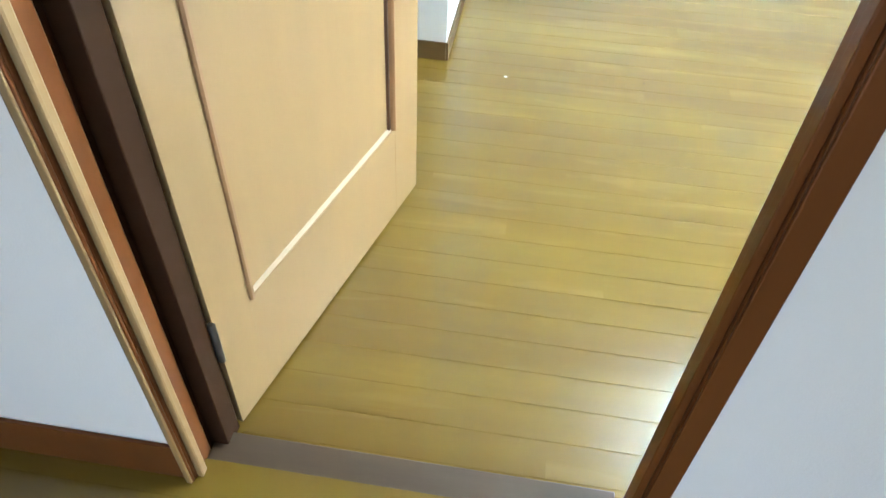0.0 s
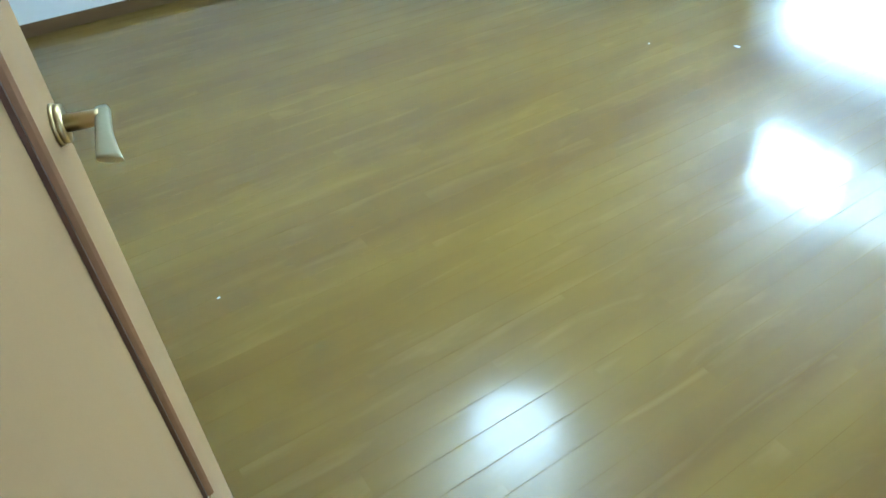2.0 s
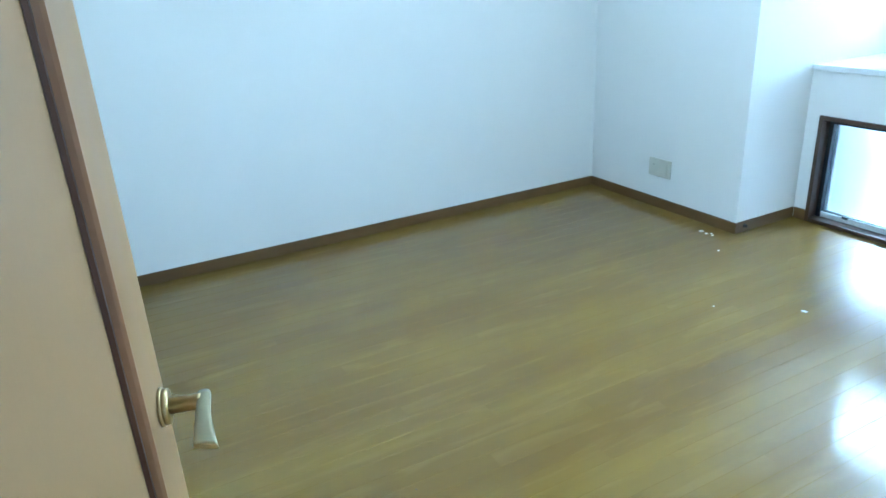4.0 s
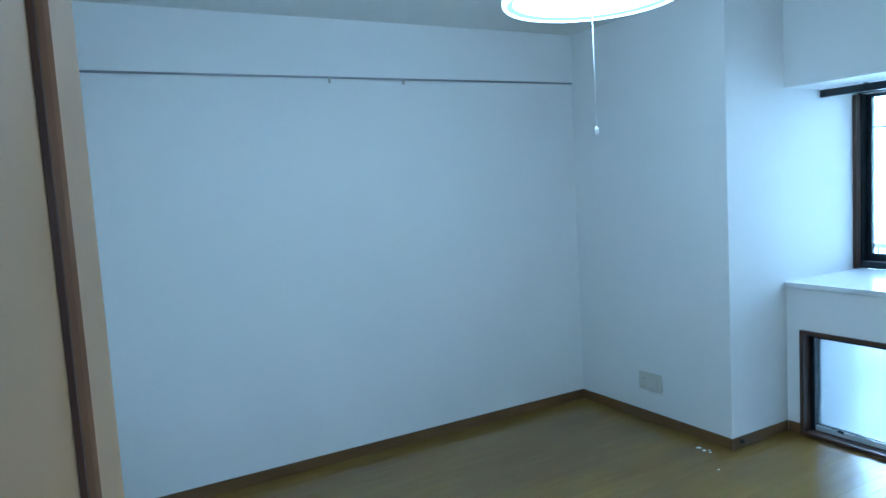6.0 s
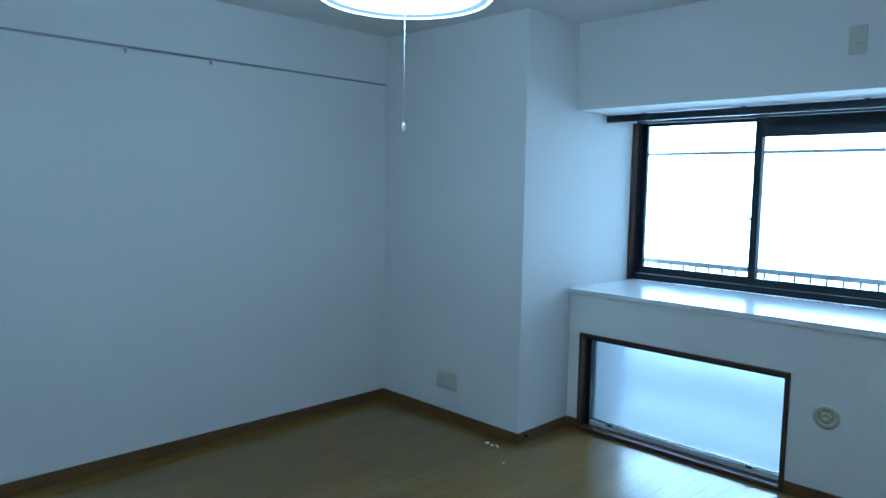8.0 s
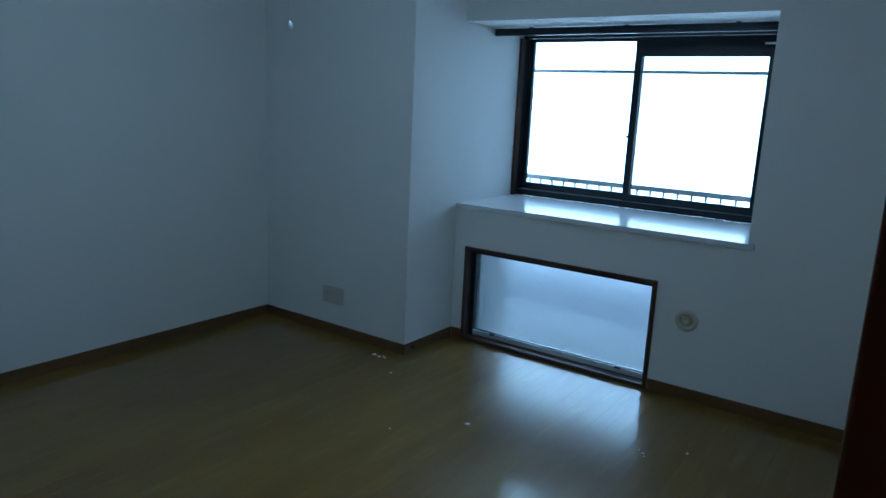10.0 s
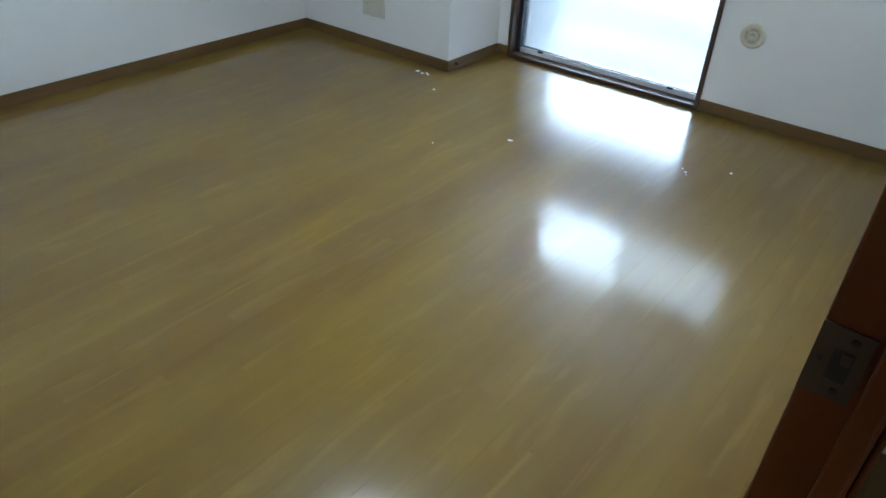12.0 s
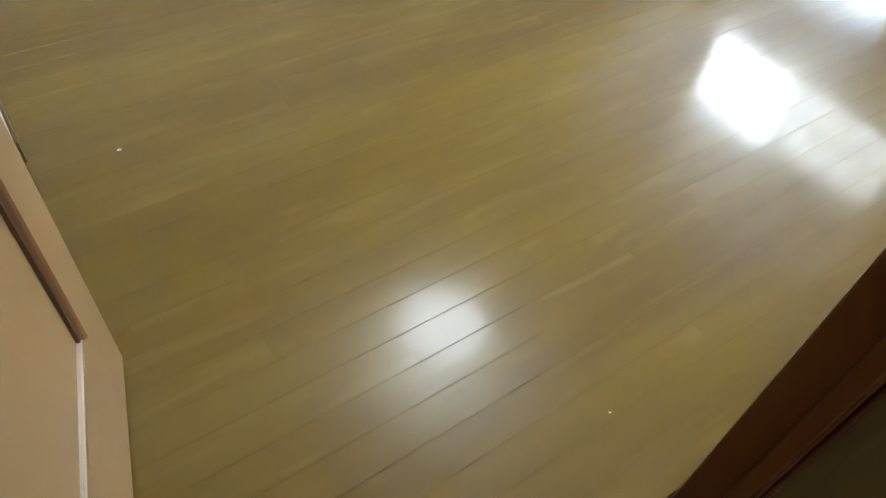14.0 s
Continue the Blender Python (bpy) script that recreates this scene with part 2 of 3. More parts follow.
def thing(name, m, label, category, kind="", group=""):
    ob = new(name)
    ob.empty_display_size = 0.05
    ob.matrix_world = m
    return tagged(ob, label, category, group, kind)


def structure(name, bm, mat, label, category):
    return tagged(part(name, bm, mat), label, category, kind="structure")


# ---- plan ----
H = 2.42                      # ceiling
XE = 0.477                     # window wall
XC, YC = 0.0, -1.185          # pillar face and side
XW, YW = -3.028, -2.043       # west wall and its outer corner
XR = -3.86                    # recess beside the door
YS = -3.523                   # door wall, room side
YH = -3.567                   # door wall, hall side
JL, JR = -3.232, -2.521       # clear doorway
DH = 2.03                     # doorway head
YB = -2.868                   # south side of the bay
XB = 1.17                     # bay window plane
ZS, ZL = 0.856, 1.918         # sill top, lintel underside
T = 0.12
LW = (-2.461, -1.265, 0.004, 0.595)   # low window: y0, y1, z0, z1
HX0, HX1, HY = -4.6, -1.4, -5.2       # hall
HZ = 0.028                            # hall floor, a little above the room

structure("wall_north", box(XR - T, XC + 0.6, 0, T, 0, H), WALLPAPER, "white textured wallpaper wall", "wall")
structure("wall_band", box(XW, XC, -0.016, 0, 2.118, H), WALLPAPER, "white papered band along the top of the wall", "wall")
structure("pillar", box(XC, XE + 0.15, YC, 0, 0, H), WALLPAPER, "white papered structural pillar in the room corner", "pillar")
structure("wall_west", boxes([(XW - T, XW, YW + T, 0, 0, H), (XR, XW, YW, YW + T, 0, H)]), WALLPAPER, "white papered wall with an outer corner", "wall")
structure("wall_recess", box(XR - T, XR, YS - T, 0, 0, H), WALLPAPER, "white papered wall behind the open door", "wall")
structure("wall_east", boxes([
    (XE, XE + 0.15, LW[1], YC, 0, ZS - 0.03), (XE, XE + 0.15, LW[0], LW[1], LW[3], ZS - 0.03),
    (XE, XE + 0.15, YB, LW[0], 0, ZS - 0.03), (XE, XE + 0.15, YS - T, YB, 0, H),
    (XE, XE + 0.15, YB, YC, ZL, H)]), WALLPAPER, "white papered window wall below and above a bay", "wall")
for bname, bb in (("bay_cheek_north", (XE + 0.15, XB + 0.12, YC, YC + 0.1, ZS - 0.15, ZL + 0.1)), ("bay_cheek_south", (XE + 0.15, XB + 0.12, YB - 0.1, YB, ZS - 0.15, ZL + 0.1)),
                  ("bay_ceiling", (XE + 0.15, XB + 0.12, YB, YC, ZL, ZL + 0.1)), ("bay_floor", (XE + 0.15, XB + 0.12, YB, YC, ZS - 0.15, ZS - 0.03))):
    structure(bname, box(*bb), WALLPAPER, "white papered inside of the bay window", "wall")
structure("wall_south", boxes([
    (XR, JL - 0.020, YH, YS, 0, H), (JR + 0.035, XE, YH, YS, 0, H), (JL - 0.020, JR + 0.035, YH, YS, DH + 0.035, H)]),
    HALL_PAPER, "white papered wall with the doorway", "wall")
structure("ceiling", box(XR, XB, YS, 0, H, H + 0.1), CEILING, "off-white papered ceiling", "ceiling")
structure("hall_ceiling", box(HX0, HX1, HY, YH, H, H + 0.1), CEILING, "off-white hall ceiling", "ceiling")
structure("hall_wall_west", box(HX0 - T, HX0, HY, YH, 0, H), HALL_PAPER, "white papered hall wall", "wall")
structure("hall_wall_east", box(HX1, HX1 + T, HY, YH, 0, H), HALL_PAPER, "white papered hall wall", "wall")
# unseen end wall; its opening is added to light the hall
structure("hall_wall_south", boxes([
    (HX0, -3.6, HY - T, HY, 0, H), (-2.2, HX1, HY - T, HY, 0, H), (-3.6, -2.2, HY - T, HY, 2.0, H)]),
    HALL_PAPER, "unseen white hall wall, left open to let sky light in", "wall")
# unseen enclosure added so sky light reaches the hall dimmer and warmer
structure("hall_light_walls", boxes([(HX0 - T, HX0, -7.5, HY - 0.001, 0, H), (HX1, HX1 + T, -7.5, HY - 0.001, 0, H)]), HALL_PAPER, "unseen walls added to dim and warm the hall light", "wall")
structure("hall_light_ceiling", box(HX0 - T, HX1 + T, -7.5, HY - T, H, H + 0.1), CEILING, "unseen ceiling added to dim and warm the hall light", "ceiling")

# baseboards
BZ, BT = 0.062, 0.008
tagged(structure("baseboard", boxes([
    (XW + BT, XC - BT, -BT, -0.0005, 0.001, BZ), (XC - BT, XC - 0.0005, YC - BT, -0.0005, 0.001, BZ),
    (XC, XE - BT, YC - BT, YC - 0.0005, 0.001, BZ), (XE - BT, XE - 0.0005, YS + 0.001, LW[0] - 0.001, 0.001, BZ),
    (XE - BT, XE - 0.0005, LW[1] + 0.001, YC - BT, 0.001, BZ),
    (XW + 0.0005, XW + BT, YW - BT, -0.0005, 0.001, BZ), (XR, XW, YW - BT, YW - 0.0005, 0.001, BZ),
    (JR + 0.05, XE - BT, YS + 0.0005, YS + BT, 0.001, BZ)], 0.0015),
    BASEBOARD, "brown wooden baseboard along the white walls", "baseboard"))
structure("hall_baseboard", boxes([
    (HX0, JL - 0.0205, YH - BT, YH - 0.0005, HZ + 0.001, HZ + 0.10), (JR + 0.04, HX1, YH - BT, YH - 0.0005, HZ + 0.001, HZ + 0.10)], 0.0015),
    FRAMEWOOD, "reddish brown hall baseboard", "baseboard")

# floor bases
floor = structure("floor", box(XR, XE + 0.15, -3.55, 0, -0.08, -0.014), SUBFLOOR, "glossy honey-brown plank floor", "floor")
hall_floor = structure("hall_floor", box(HX0, HX1, -7.5, YH + 0.034, -0.08, -0.014), SUBFLOOR, "glossy honey-brown plank hall floor", "floor")
hall_floor.location.z = HZ

# ---- doorway ----
frame_thing = thing("door_frame", Matrix(), "dark reddish-brown wooden door frame with stops", "door frame", "structure")
F0, F1 = YH - 0.006, YS + 0.012
STOP = F0 + 0.022
for sx, x0, wide in ((-1, JL, 0.019), (1, JR, 0.034)):
    part("jamb", box(x0, x0 + sx * wide, F0, F1, 0, DH, 0.003), FRAMEWOOD, frame_thing)
    # left stop takes the paler door wood as window light on frame wood
    part("stop", box(x0 - sx * 0.012, x0 - sx * 0.0005, F0 + 0.004, STOP, HZ, DH - 0.001, 0.004 if sx < 0 else 0.002),
         DOORWOOD if sx < 0 else FRAMEWOOD, frame_thing, "rounded stop, beige for the window light on it" if sx < 0 else "")
    part("casing", box(x0 + sx * 0.001, x0 + sx * (wide - 0.001), F0 - 0.006, F0 - 0.0005, HZ, DH + 0.04, 0.002), FRAMEWOOD, frame_thing)
# second lit band of the left frame, painted by the paler wood
part("bead", box(JL - 0.013, JL - 0.003, F0 - 0.010, F0 - 0.0055, HZ, DH + 0.03, 0.002), DOORWOOD, frame_thing, "rounded bead, beige for the window light on it")
# strips filling the hinge gap, coloured dark for the shade in it
part("rebate", box(JL - 0.03, JL - 0.004, F1 + 0.0005, F1 + 0.058, 0, DH, 0.002), REBATE_SHADE, frame_thing, "hinge rebate with the gap's shade in its colour")
part("rebate", box(JL - 0.0035, -3.2045, F1 + 0.012, F1 + 0.06, 0.004, DH, 0.002), REBATE_SHADE, frame_thing, "hinge rebate with the gap's shade in its colour")
part("head", box(JL, JR, F0, F1, DH, DH + 0.034, 0.003), FRAMEWOOD, frame_thing)
part("head_casing", box(JL - 0.05, JR + 0.05, F0 - 0.012, F0 - 0.0005, DH + 0.041, DH + 0.09, 0.004), FRAMEWOOD, frame_thing)
structure("threshold", box(JL, JR, YH + 0.034, YS + 0.050, -0.006, HZ - 0.006, 0.002), THRESH, "grey-brown wooden threshold strip in the doorway", "threshold")

strike = thing("strike_plate", Matrix.Translation((JR - 0.0006, F1 - 0.0185, 1.022)), "dull steel strike plate screwed to the door jamb", "strike plate")
sp = boxes([(-0.002, 0, -0.017, 0.018, 0.014, 0.031), (-0.002, 0, -0.017, 0.018, -0.031, -0.014),
            (-0.002, 0, -0.017, -0.009, -0.014, 0.014), (-0.002, 0, 0.005, 0.018, -0.014, 0.014)])
part("plate", sp, DULLSTEEL, strike)
part("latch_hole", box(-0.0012, 0, -0.009, 0.005, -0.014, 0.014), BLACK, strike)
part("latch_lip", box(-0.0035, -0.0005, -0.008, -0.001, 0.002, 0.012, 0.001), DULLSTEEL, strike)
for sy, sz in ((-0.005, 0.023), (-0.005, -0.023), (0.012, 0.0)):
    scr = lathe([(0.0030, 0), (0.0026, 0.0008), (0.0010, 0.0010)], 12, True)
    scr.transform(Matrix.Translation((-0.002, sy, sz)) @ Matrix.Rotation(radians(-90), 4, "Y"))
    part("screw", scr, BLACK, strike)

# door leaf, local x along the leaf from the hinge, local y towards the recess
HINGE, FREE = Vector((-3.200, -3.444, 0)), Vector((-3.007, -2.704, 0))
LEAF = (FREE - HINGE).length
ang = math.degrees(math.atan2(FREE.y - HINGE.y, FREE.x - HINGE.x))
DM = pose(HINGE.x, HINGE.y, 0.010, 0, 0, ang)
door = thing("door", DM, "open beige wooden door with a moulded panel", "door", "structure")
DT, DZ = 0.036, 1.99
P0, P1, PZ0, PZ1 = 0.091, LEAF - 0.118, 0.248, 1.86
part("stile", box(0, P0, 0, DT, 0, DZ, 0.0005), DOORWOOD, door)
part("stile", box(P1, LEAF, 0, DT, 0, DZ, 0.0015), DOORWOOD, door)
part("bottom_rail", box(P0, P1, 0.0002, DT, 0, PZ0, 0.0), DOORWOOD, door)
part("top_rail", box(P0, P1, 0.0002, DT, PZ1, DZ, 0.0), DOORWOOD, door)
part("panel", box(P0, P1, 0.010, DT - 0.010, PZ0, PZ1), DOORWOOD, door)


def bead(length):
    """A rounded moulding strip along x, with a groove on its inner side."""
    prof = [(0.0, 0.010), (0.0, -0.003), (0.003, -0.006), (0.008, -0.006), (0.011, -0.002), (0.013, 0.004), (0.018, 0.004), (0.020, 0.0095)]
    bm = bmesh.new()
    rings = [[bm.verts.new((x, y, z)) for z, y in prof] for x in (0, length)]
    for i in range(len(prof) - 1):
        f = bm.faces.new((rings[0][i], rings[0][i + 1], rings[1][i + 1], rings[1][i]))
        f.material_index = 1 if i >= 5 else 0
    bm.faces.new(rings[0])
    bm.faces.new(list(reversed(rings[1])))
    return bm


for m, ln, mat in ((Matrix.Translation((P0, 0, PZ0)), P1 - P0, LITWOOD),
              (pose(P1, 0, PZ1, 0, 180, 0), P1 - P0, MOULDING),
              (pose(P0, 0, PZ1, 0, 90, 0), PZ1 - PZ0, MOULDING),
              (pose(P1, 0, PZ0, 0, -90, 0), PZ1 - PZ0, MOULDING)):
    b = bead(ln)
    # flattened to a thin line that carries the painted highlight
    if mat is LITWOOD:
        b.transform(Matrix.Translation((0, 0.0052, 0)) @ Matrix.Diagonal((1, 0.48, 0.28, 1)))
    b.transform(m)
    strip = part("moulding", b, mat, door, "bottom moulding with its highlight in the colour" if mat is LITWOOD else "brown moulding with a dark groove")
    strip.data.materials.append(mat if mat is LITWOOD else DARKMOULD)
for hz in (0.20, 1.0, 1.80):
    hb = merge(rod((-0.006, -0.004, hz), (-0.006, -0.004, hz + 0.09), 0.006), box(-0.03, 0.0, 0.002, 0.004, hz, hz + 0.09))
    part("hinge", hb, DULLSTEEL, door, "dull steel hinge")

# lever handle on the leaf
ROS = LEAF - 0.036
handle = part("handle", merge(rod((ROS, 0, 0.915), (ROS, -0.004, 0.915), 0.0245, 32), rod((ROS, -0.004, 0.915), (ROS, -0.010, 0.915), 0.0225, 32)), BRASS, door, "brushed brass lever handle")
nk = lathe([(0.0105, 0), (0.0100, 0.037), (0.0100, 0.042)], 20, True)
nk.transform(Matrix.Translation((ROS, -0.006, 0.915)) @ Matrix.Rotation(radians(90), 4, "X"))
part("neck", nk, BRASS, handle)


def lever():
    """A sculpted blade that widens to a flared end, bowed a little towards the leaf."""
    bm = bmesh.new()
    rings = []
    for i in range(15):
        u = i / 14
        half = 0.0082 + 0.001 * u + 0.0050 * u ** 2.5
        x = 0.012 - 0.110 * u
        y = -0.0505 - 0.0090 * u + 0.002 * math.sin(math.pi * u)
        th = 0.0088 - 0.0052 * u
        ring = []
        for k in range(16):
            a = 2 * math.pi * k / 16
            c, q = math.cos(a), math.sin(a)
            ring.append(bm.verts.new((x + 0.006 * c * u ** 4, y + half * abs(c) ** 0.6 * (1 if c > 0 else -1), th * abs(q) ** 0.7 * (1 if q > 0 else -1))))
        rings.append(ring)
    for a, b in zip(rings, rings[1:]):
        for k in range(16):
            bm.faces.new((a[k], a[(k + 1) % 16], b[(k + 1) % 16], b[k])).smooth = True
    bm.faces.new(rings[0])
    bm.faces.new(list(reversed(rings[-1])))
    return bm


lv = lever()
lv.transform(Matrix.Translation((ROS, 0, 0.915)))
part("lever", lv, SATIN, handle, "pale satin lever blade")

# ---- bay window ----
win = thing("window_1", Matrix.Translation((XB, 0, ZS)), "two-pane sliding window in dark aluminium frames", "window", "structure")
WZ = ZL - ZS
part("casing", box(-0.05, -0.001, YC - 0.022, YC - 0.001, 0, WZ - 0.03, 0.002), CASEWOOD, win, "brown wooden casing")
part("casing", box(-0.05, -0.001, YB + 0.001, YB + 0.022, 0, WZ - 0.03, 0.002), CASEWOOD, win, "brown wooden casing")
y0, y1, ym = YB + 0.002, YC - 0.002, -1.975
part("window_frame", boxes([(0, 0.08, y0, y1, 0, 0.04), (0, 0.08, y0, y1, WZ - 0.025, WZ), (0, 0.08, y0, y0 + 0.035, 0.04, WZ - 0.025),
                            (0, 0.08, y1 - 0.025, y1, 0.04, WZ - 0.025)]), DARKALU, win)


def sash(x, a, b, top, left=0.042, right=0.042):
    """One sliding sash between a and b, with its pane."""
    z0, z1 = 0.042, WZ - 0.027
    s = part("sash", boxes([(x, x + 0.028, a, b, z0, z0 + 0.045), (x, x + 0.028, a, b, z1 - top, z1),
                            (x, x + 0.028, a, a + right, z0 + 0.045, z1 - top), (x, x + 0.028, b - left, b, z0 + 0.045, z1 - top)]), DARKALU, win)
    p = part("pane", box(x + 0.012, x + 0.016, a + right - 0.002, b - left + 0.002, z0 + 0.043, z1 - top + 0.002), GLASS, s, "clear glass pane")
    p.visible_shadow = False
    return s


sash(0.044, ym - 0.02, y1 - 0.026, 0.022, 0.034)
s2 = sash(0.010, y0 + 0.036, ym + 0.018, 0.115, 0.042, 0.118)
part("label", box(0.0085, 0.0098, -2.735, -2.68, WZ - 0.078, WZ - 0.066), WHITE, s2, "small white sticker")
part("crescent_lock", merge(box(0.0, 0.0098, ym - 0.005, ym + 0.014, 0.40, 0.46, 0.003), rod((0.003, ym + 0.006, 0.43), (-0.006, ym + 0.024, 0.445), 0.006)), DARKALU, win)

rail = thing("curtain_rail", Matrix.Translation((XB - 0.36, 0, ZL - 0.0185)), "dark metal curtain rail under the bay ceiling", "curtain rail")
part("track", box(-0.014, 0.014, YB + 0.004, YC - 0.004, -0.030, 0.012, 0.003), DARKALU, rail)
for yy in (YC - 0.25, -2.03, YB + 0.25):
    part("bracket", box(-0.006, 0.006, yy - 0.012, yy + 0.012, 0.011, 0.018), DARKALU, rail)

tagged(part("window_sill", box(XE - 0.016, XB - 0.001, YB - 0.03, YC - 0.001, ZS - 0.0298, ZS, 0.004), SILL),
       "glossy white laminate window board in the bay", "window sill", kind="structure")

# ---- low window ----
low = thing("window_2", Matrix.Translation((XE, 0, 0)), "low frosted hopper window in a brown wooden casing", "window", "structure")
a, b, c, d = LW
CW = 0.022
part("casing", box(-0.012, 0.12, b - CW, b - 0.0005, 0.001, d - 0.0005, 0.002), CASEWOOD, low)
part("casing", box(-0.012, 0.12, a + 0.0005, a + CW, 0.001, d - 0.0005, 0.002), CASEWOOD, low)
part("casing", box(-0.012, 0.12, a + CW, b - CW, d - CW, d - 0.0005, 0.002), CASEWOOD, low)
part("casing", box(-0.012, 0.12, a + CW, b - CW, 0.001, CW, 0.002), CASEWOOD, low)
part("window_frame", boxes([(0.055, 0.115, a + CW, a + CW + 0.022, CW, d - CW), (0.055, 0.115, b - CW - 0.024, b - CW, CW, d - CW),
                            (0.055, 0.115, a + CW + 0.022, b - CW - 0.024, d - CW - 0.026, d - CW)]), DARKALU, low)
part("bottom_rail", box(0.060, 0.115, a + CW + 0.022, b - CW - 0.024, CW + 0.001, CW + 0.030, 0.002), ALU, low, "pale aluminium bottom rail")
part("gasket", box(0.072, 0.098, a + CW + 0.022, b - CW - 0.024, CW + 0.0305, CW + 0.034), DARKALU, low)
fr = part("pane", box(0.090, 0.095, a + CW + 0.012, b - CW - 0.016, CW + 0.032, d - CW - 0.012), FROST, low, "patterned frosted glass pane")
fr.visible_shadow = False
for yy in (b - 0.19, a + 0.19):
    part("latch", merge(box(0.052, 0.071, yy - 0.016, yy + 0.016, CW + 0.024, CW + 0.036, 0.002)), DARKALU, low)

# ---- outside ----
# added emitters: full, dimmed for the right pane's reflection, faint below
structure("backdrop", boxes([(4.2, 4.25, -2.6, 1.4, -0.1, 2.7), (4.2, 4.25, -0.95, 1.4, 2.7, 4.4)]), DAYLIGHT, "glowing white backdrop standing in for daylight", "backdrop")
structure("backdrop_dim", box(4.2, 4.25, -2.6, -0.951, 2.701, 4.4), DIM_DAYLIGHT, "dimmer glowing backdrop behind the right pane's floor reflection", "backdrop")
structure("backdrop_low", box(4.2, 4.25, -2.6, 1.4, -2.9, -0.101), LOW_DAYLIGHT, "faint glowing backdrop setting the low pane's brightness", "backdrop")
structure("ground", box(-2500, 2500, -2500, 2500, -3.2, -3.0), GROUND, "pale ground far below the balcony", "ground")
structure("balcony_slab", box(XE + 0.15, 1.62, -4.6, 0.8, -0.25, -0.06), CONCRETE, "grey concrete balcony slab", "balcony")
# added out of view so the frosted pane darkens towards its north edge
structure("pane_shade_wall", box(XE + 0.151, XB + 0.12, YC + 0.05, YC + 0.1, -0.059, ZS - 0.151), CONCRETE, "grey concrete wall added outside to darken the low pane's edge", "wall")
grille = thing("balcony_railing", Matrix.Translation((1.5, 0, -0.06)), "grey painted steel balcony railing", "railing")
part("top_bar", box(-0.018, 0.018, -4.2, 0.6, 1.755, 1.775, 0.002), RAILPAINT, grille)
part("lower_bar", box(-0.018, 0.018, -4.2, 0.6, 1.000, 1.032, 0.002), RAILPAINT, grille)
for yy in (-4.2, -0.55, 0.58):
    part("post", box(-0.02, 0.02, yy, yy + 0.04, 0, 1.76), RAILPAINT, grille)
bal = None
for i in range(52):
    o = part("baluster", box(-0.006, 0.006, -0.006, 0.006, 0.02, 1.001), RAILPAINT, grille) if bal is None else bpy.data.objects.new("baluster", bal.data)
    if bal is not None:
        scene.collection.objects.link(o)
        o.parent = grille
    bal = bal or o
    o.location = (0, -4.1 + i * 0.09, 0)

# ---- pendant lamp ----
LX, LY, LZ = -1.496, -1.863, 2.062
lamp = thing("pendant_lamp", Matrix.Translation((LX, LY, LZ)), "lit white pendant lamp with a conical shade", "lamp")
part("shade", lathe([(0.279, 0.0), (0.281, 0.012), (0.275, 0.022), (0.262, 0.03), (0.225, 0.085), (0.175, 0.135), (0.12, 0.165), (0.05, 0.175)], 64), SHADE, lamp, "glowing white shade")
part("diffuser", lathe([(0.248, 0.034), (0.235, 0.020), (0.14, 0.012), (0.004, 0.010)], 64), TUBE, lamp, "glowing white diffuser")
part("rim", lathe([(0.270, -0.003), (0.277, -0.006), (0.283, 0.0), (0.284, 0.010), (0.279, 0.013)], 64), RIM, lamp, "white rim")
part("lip", lathe([(0.249, 0.006), (0.256, -0.001), (0.270, -0.002)], 64), LIP, lamp, "greyish inner lip of the shade")
part("holder", lathe([(0.045, 0.17), (0.05, 0.19), (0.035, 0.22), (0.012, 0.235)], 32), WHITE, lamp)
part("cable", rod((0, 0, 0.23), (0, 0, H - LZ - 0.03), 0.004), WHITE, lamp)
part("ceiling_rose", lathe([(0.05, H - LZ - 0.035), (0.055, H - LZ - 0.02), (0.055, H - LZ - 0.0005)], 32, True), WHITE, lamp)
cord = part("pull_cord", rod((0, 0, -0.40), (0, 0, 0.02), 0.0011, 8), WHITE, lamp, "thin pull cord")
part("cord_knob", lathe([(0.002, -0.425), (0.007, -0.42), (0.008, -0.41), (0.006, -0.402), (0.002, -0.397)], 16, True), WHITE, cord)

# ---- fittings ----
outlet = thing("wall_plate", Matrix.Translation((XC, -0.613, 0.247)), "pale grey blank wall plate above the baseboard", "wall plate")
part("plate", box(-0.006, -0.0003, -0.088, 0.088, -0.055, 0.055, 0.003), PLATE, outlet)
part("cover", box(-0.008, -0.0055, -0.062, 0.062, -0.040, 0.040, 0.001), PLATE, outlet)
part("hole", box(-0.0088, -0.0078, 0.044, 0.050, 0.012, 0.018), BLACK, outlet)
acp = thing("wall_socket", Matrix.Translation((XE, -2.648, 2.135)), "pale grey socket plate high on the wall", "socket")
part("plate", box(-0.006, -0.0003, -0.036, 0.036, -0.06, 0.06, 0.003), PLATE, acp)
part("insert", box(-0.008, -0.0055, -0.014, 0.014, -0.034, 0.034, 0.002), PLATE, acp)
for k in (-0.005, 0.005):
    part("slot", box(-0.0084, -0.0078, k - 0.001, k + 0.001, -0.020, -0.012), BLACK, acp)
VM = Matrix.Translation((XE, -2.628, 0.420)) @ Matrix.Rotation(radians(-90), 4, "Y")
vent = thing("wall_vent", VM, "round cream plastic vent cover on the wall", "vent")
part("ring", lathe([(0.058, 0.0003), (0.058, 0.006), (0.052, 0.012), (0.038, 0.014), (0.035, 0.010), (0.035, 0.004)], 40), CREAM, vent)
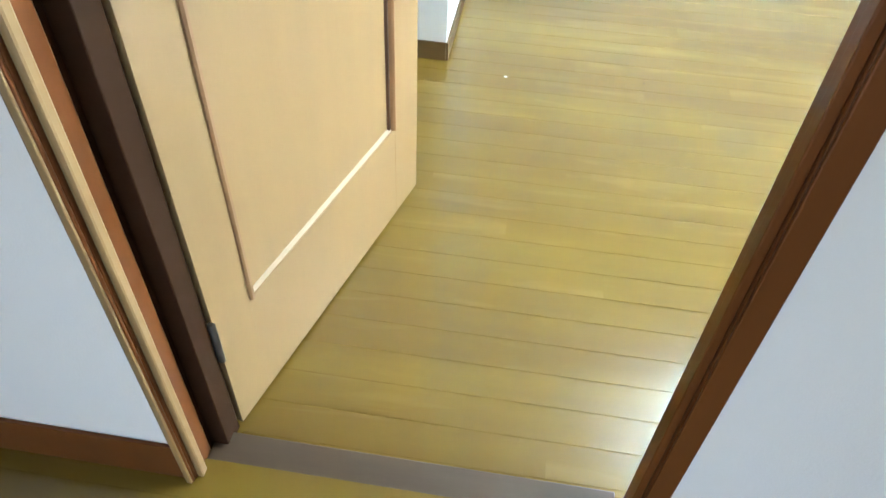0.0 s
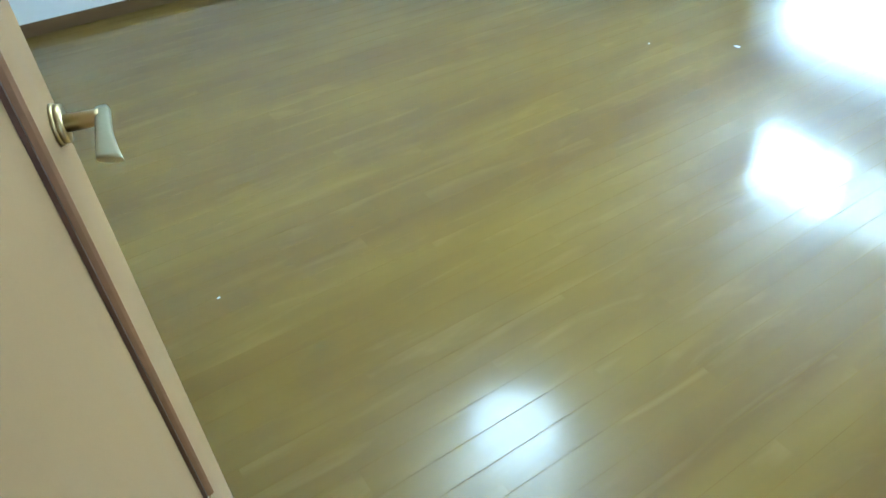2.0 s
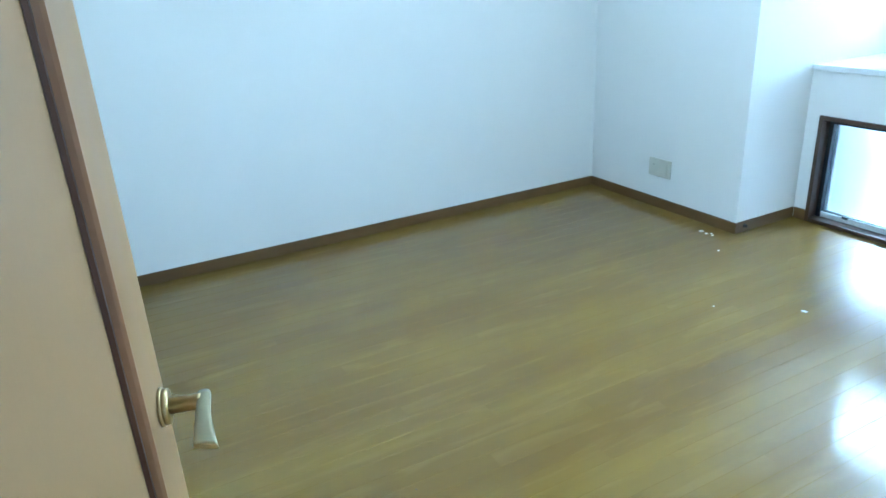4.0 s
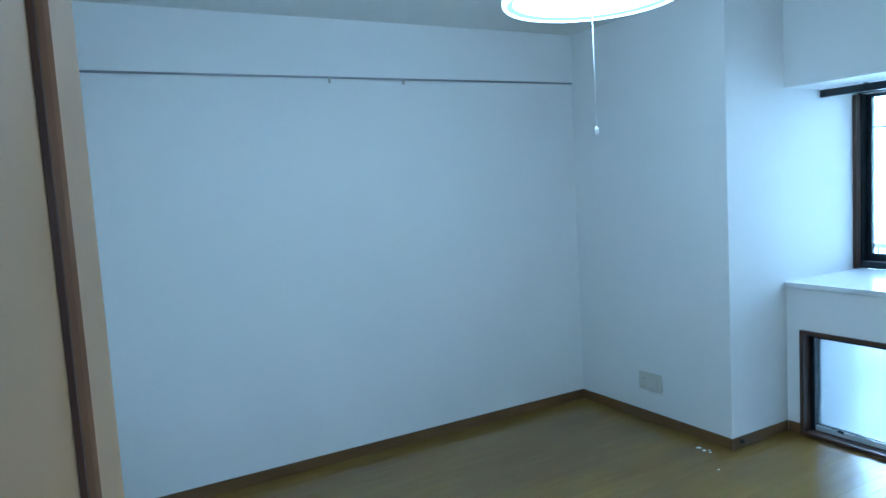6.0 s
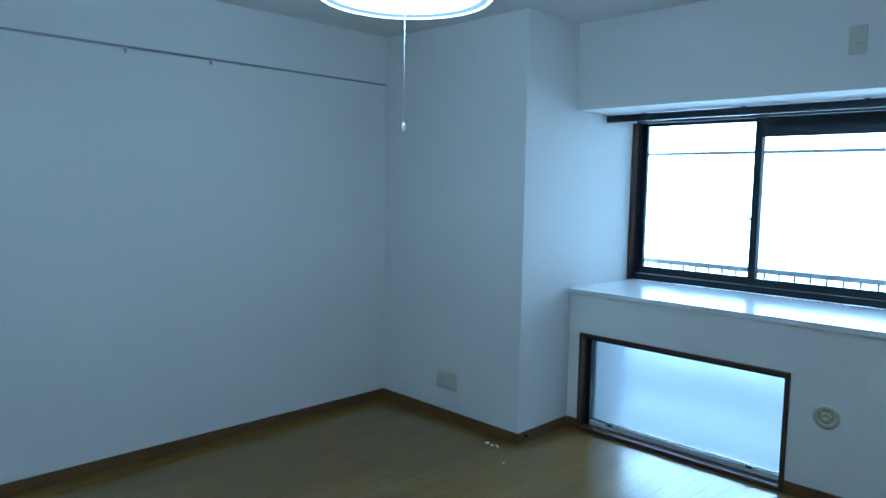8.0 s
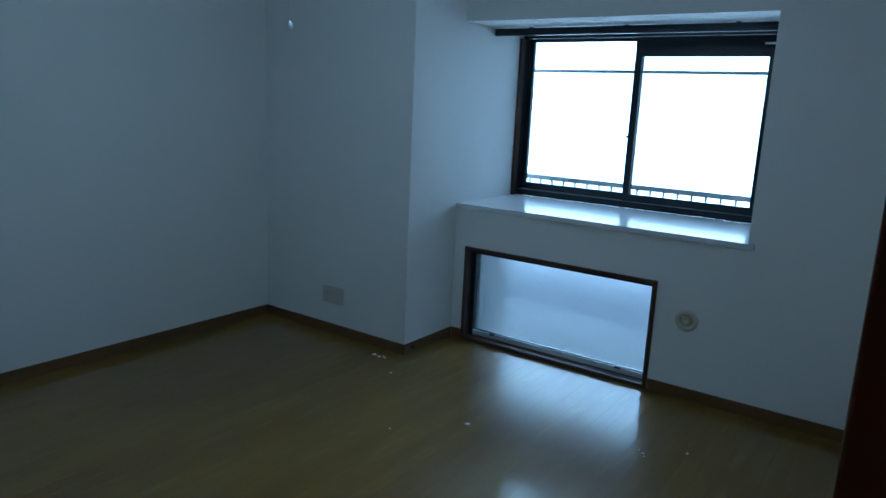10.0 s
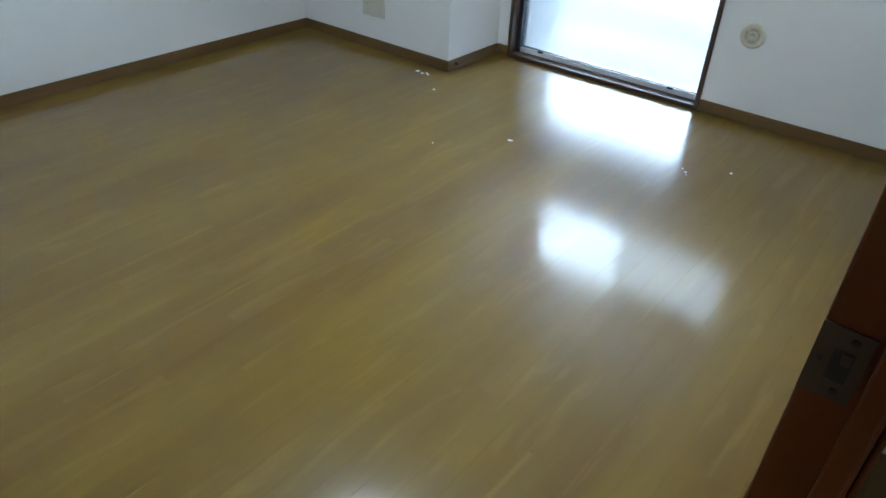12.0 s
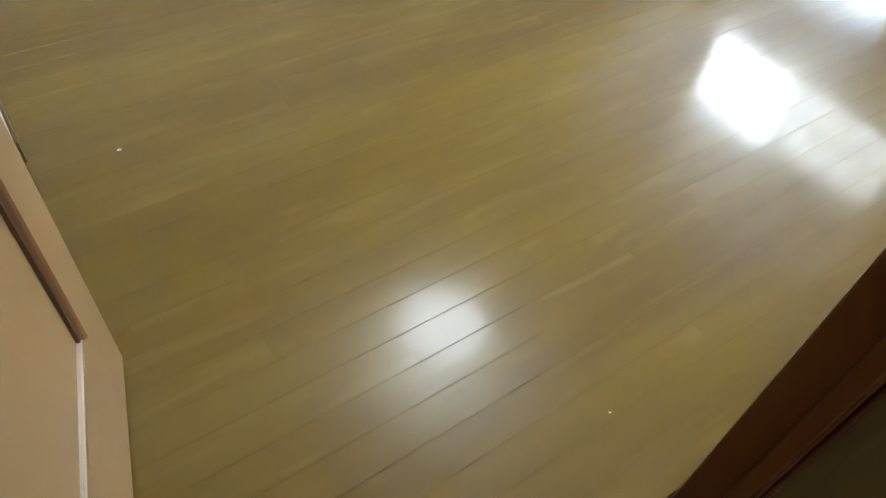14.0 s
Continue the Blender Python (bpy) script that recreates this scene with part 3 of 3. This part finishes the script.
part("cap", lathe([(0.022, 0.004), (0.022, 0.014), (0.019, 0.017), (0.011, 0.017), (0.009, 0.008), (0.001, 0.008)], 32), CREAM, vent)
for k in range(4):
    sp = box(0.021, 0.037, -0.004, 0.004, 0.004, 0.013)
    sp.transform(Matrix.Rotation(radians(45 + 90 * k), 4, "Z"))
    part("spoke", sp, CREAM, vent)
part("back", lathe([(0.036, 0.0035), (0.001, 0.0036)], 32), SHADOWCREAM, vent, "back plate darkened for the shade in the gaps")
plug = thing("cable_stub", Matrix.Translation((0.062, YC - BT, 0.036)), "black cable stub sticking out of the baseboard", "cable")
part("stub", rod((0, 0.0, 0), (0, -0.016, 0), 0.008, 16), BLACK, plug)
part("grommet", rod((0, 0.0, 0), (0, -0.003, 0), 0.012, 16), BLACK, plug)
prail = thing("picture_rail", Matrix.Translation((0, -0.008, 2.112)), "thin grey metal picture rail with small hooks", "picture rail")
part("rail", box(-3.02, -0.004, -0.005, 0.0075, -0.004, 0.0055, 0.001), RAILGREY, prail)
for hx in (-1.683, -1.24):
    part("hook", merge(box(hx - 0.006, hx + 0.006, -0.012, -0.0055, -0.03, 0.002, 0.001), rod((hx, -0.011, -0.028), (hx, -0.022, -0.02), 0.003, 8)), STEEL, prail)


# ---- scraps on the floor ----
def scrap(name, x, y, size, mat, label, seed):
    """A small crumpled flake."""
    r = random.Random(seed)
    bm = bmesh.new()
    n = 7
    top = [bm.verts.new((size * (0.6 + 0.5 * r.random()) * math.cos(2 * math.pi * k / n), size * (0.4 + 0.4 * r.random()) * math.sin(2 * math.pi * k / n), size * 0.25 * r.random())) for k in range(n)]
    mid = bm.verts.new((0, 0, size * 0.45))
    for k in range(n):
        bm.faces.new((top[k], top[(k + 1) % n], mid))
    low_ring = [bm.verts.new((v.co.x * 0.9, v.co.y * 0.9, 0)) for v in top]
    for k in range(n):
        bm.faces.new((low_ring[k], low_ring[(k + 1) % n], top[(k + 1) % n], top[k]))
    ob = part(name, bm, mat)
    ob.matrix_world = pose(x, y, 0.0006, 0, 0, r.uniform(0, 180))
    return tagged(ob, label, "scrap", group="scraps on the floor")


# paper scraps; the last three flakes stand in for marks on the boards
for i, (x, y, s) in enumerate(((-0.115, -1.06, 0.016), (-0.122, -1.10, 0.014), (-0.100, -1.115, 0.010), (-0.115, -1.136, 0.011), (-0.263, -1.305, 0.009),
                               (-0.773, -1.723, 0.006), (-0.505, -1.964, 0.014), (-0.114, -2.852, 0.010), (-2.825, -2.110, 0.007), (-2.278, -3.295, 0.003), (-0.24, -2.70, 0.008), (-0.215, -2.675, 0.006), (-0.262, -2.712, 0.005))):
    scrap("white_scrap", x, y, s, PAPER, "small white scrap or mark on the floor", i)
for i, (x, y, s) in enumerate(((-0.961, -1.95, 0.005), (-2.387, -2.058, 0.004), (-2.397, -2.212, 0.003))):
    scrap("dust_crumb", x, y, s, DUST, "tiny dark crumb on the floor", 40 + i)

# ---- floor planks ----
PITCH, LENGTH = 0.0752, 0.909
EASE, DIP = 0.0011, 0.0004     # long edges rebated into a shallow matt groove


def plank_mesh(x0, x1, y0, y1):
    """A plank with rebated long edges and a flat top at z = 0."""
    bm = bmesh.new()
    prof = [(y0, -0.013), (y0, -DIP), (y0 + EASE, -DIP), (y0 + EASE, 0), (y1 - EASE, 0), (y1 - EASE, -DIP), (y1, -DIP), (y1, -0.013)]
    r = [[bm.verts.new((x, y, z)) for y, z in prof] for x in (x0, x1)]
    for k in range(len(prof) - 1):
        f = bm.faces.new((r[0][k], r[0][k + 1], r[1][k + 1], r[1][k]))
        f.material_index = 0 if k == 3 else 1
    bm.faces.new(r[0])
    bm.faces.new(list(reversed(r[1])))
    return bm


def lay(parent, xa, xb, ya, yb, seed):
    r = random.Random(seed)
    row = 0
    y = yb
    while y > ya + 0.005:
        yn = max(y - PITCH, ya)
        x = xa - LENGTH * ((row * 0.37) % 1.0) - 0.1 * r.random()
        while x < xb:
            p, q = max(x, xa), min(x + LENGTH, xb)
            if q - p > 0.02:
                part("plank", plank_mesh(p, q, yn, y), PLANK, parent).data.materials.append(GROOVE)
            x += LENGTH
        y = yn
        row += 1


lay(floor, XR, XE + 0.02, YS + 0.0505, 0, 5)
lay(hall_floor, HX0, HX1, -4.9, YH + 0.0335, 9)
part("boards", box(HX0, HX1, -7.5, -4.901, -0.013, 0), PLANK, hall_floor)
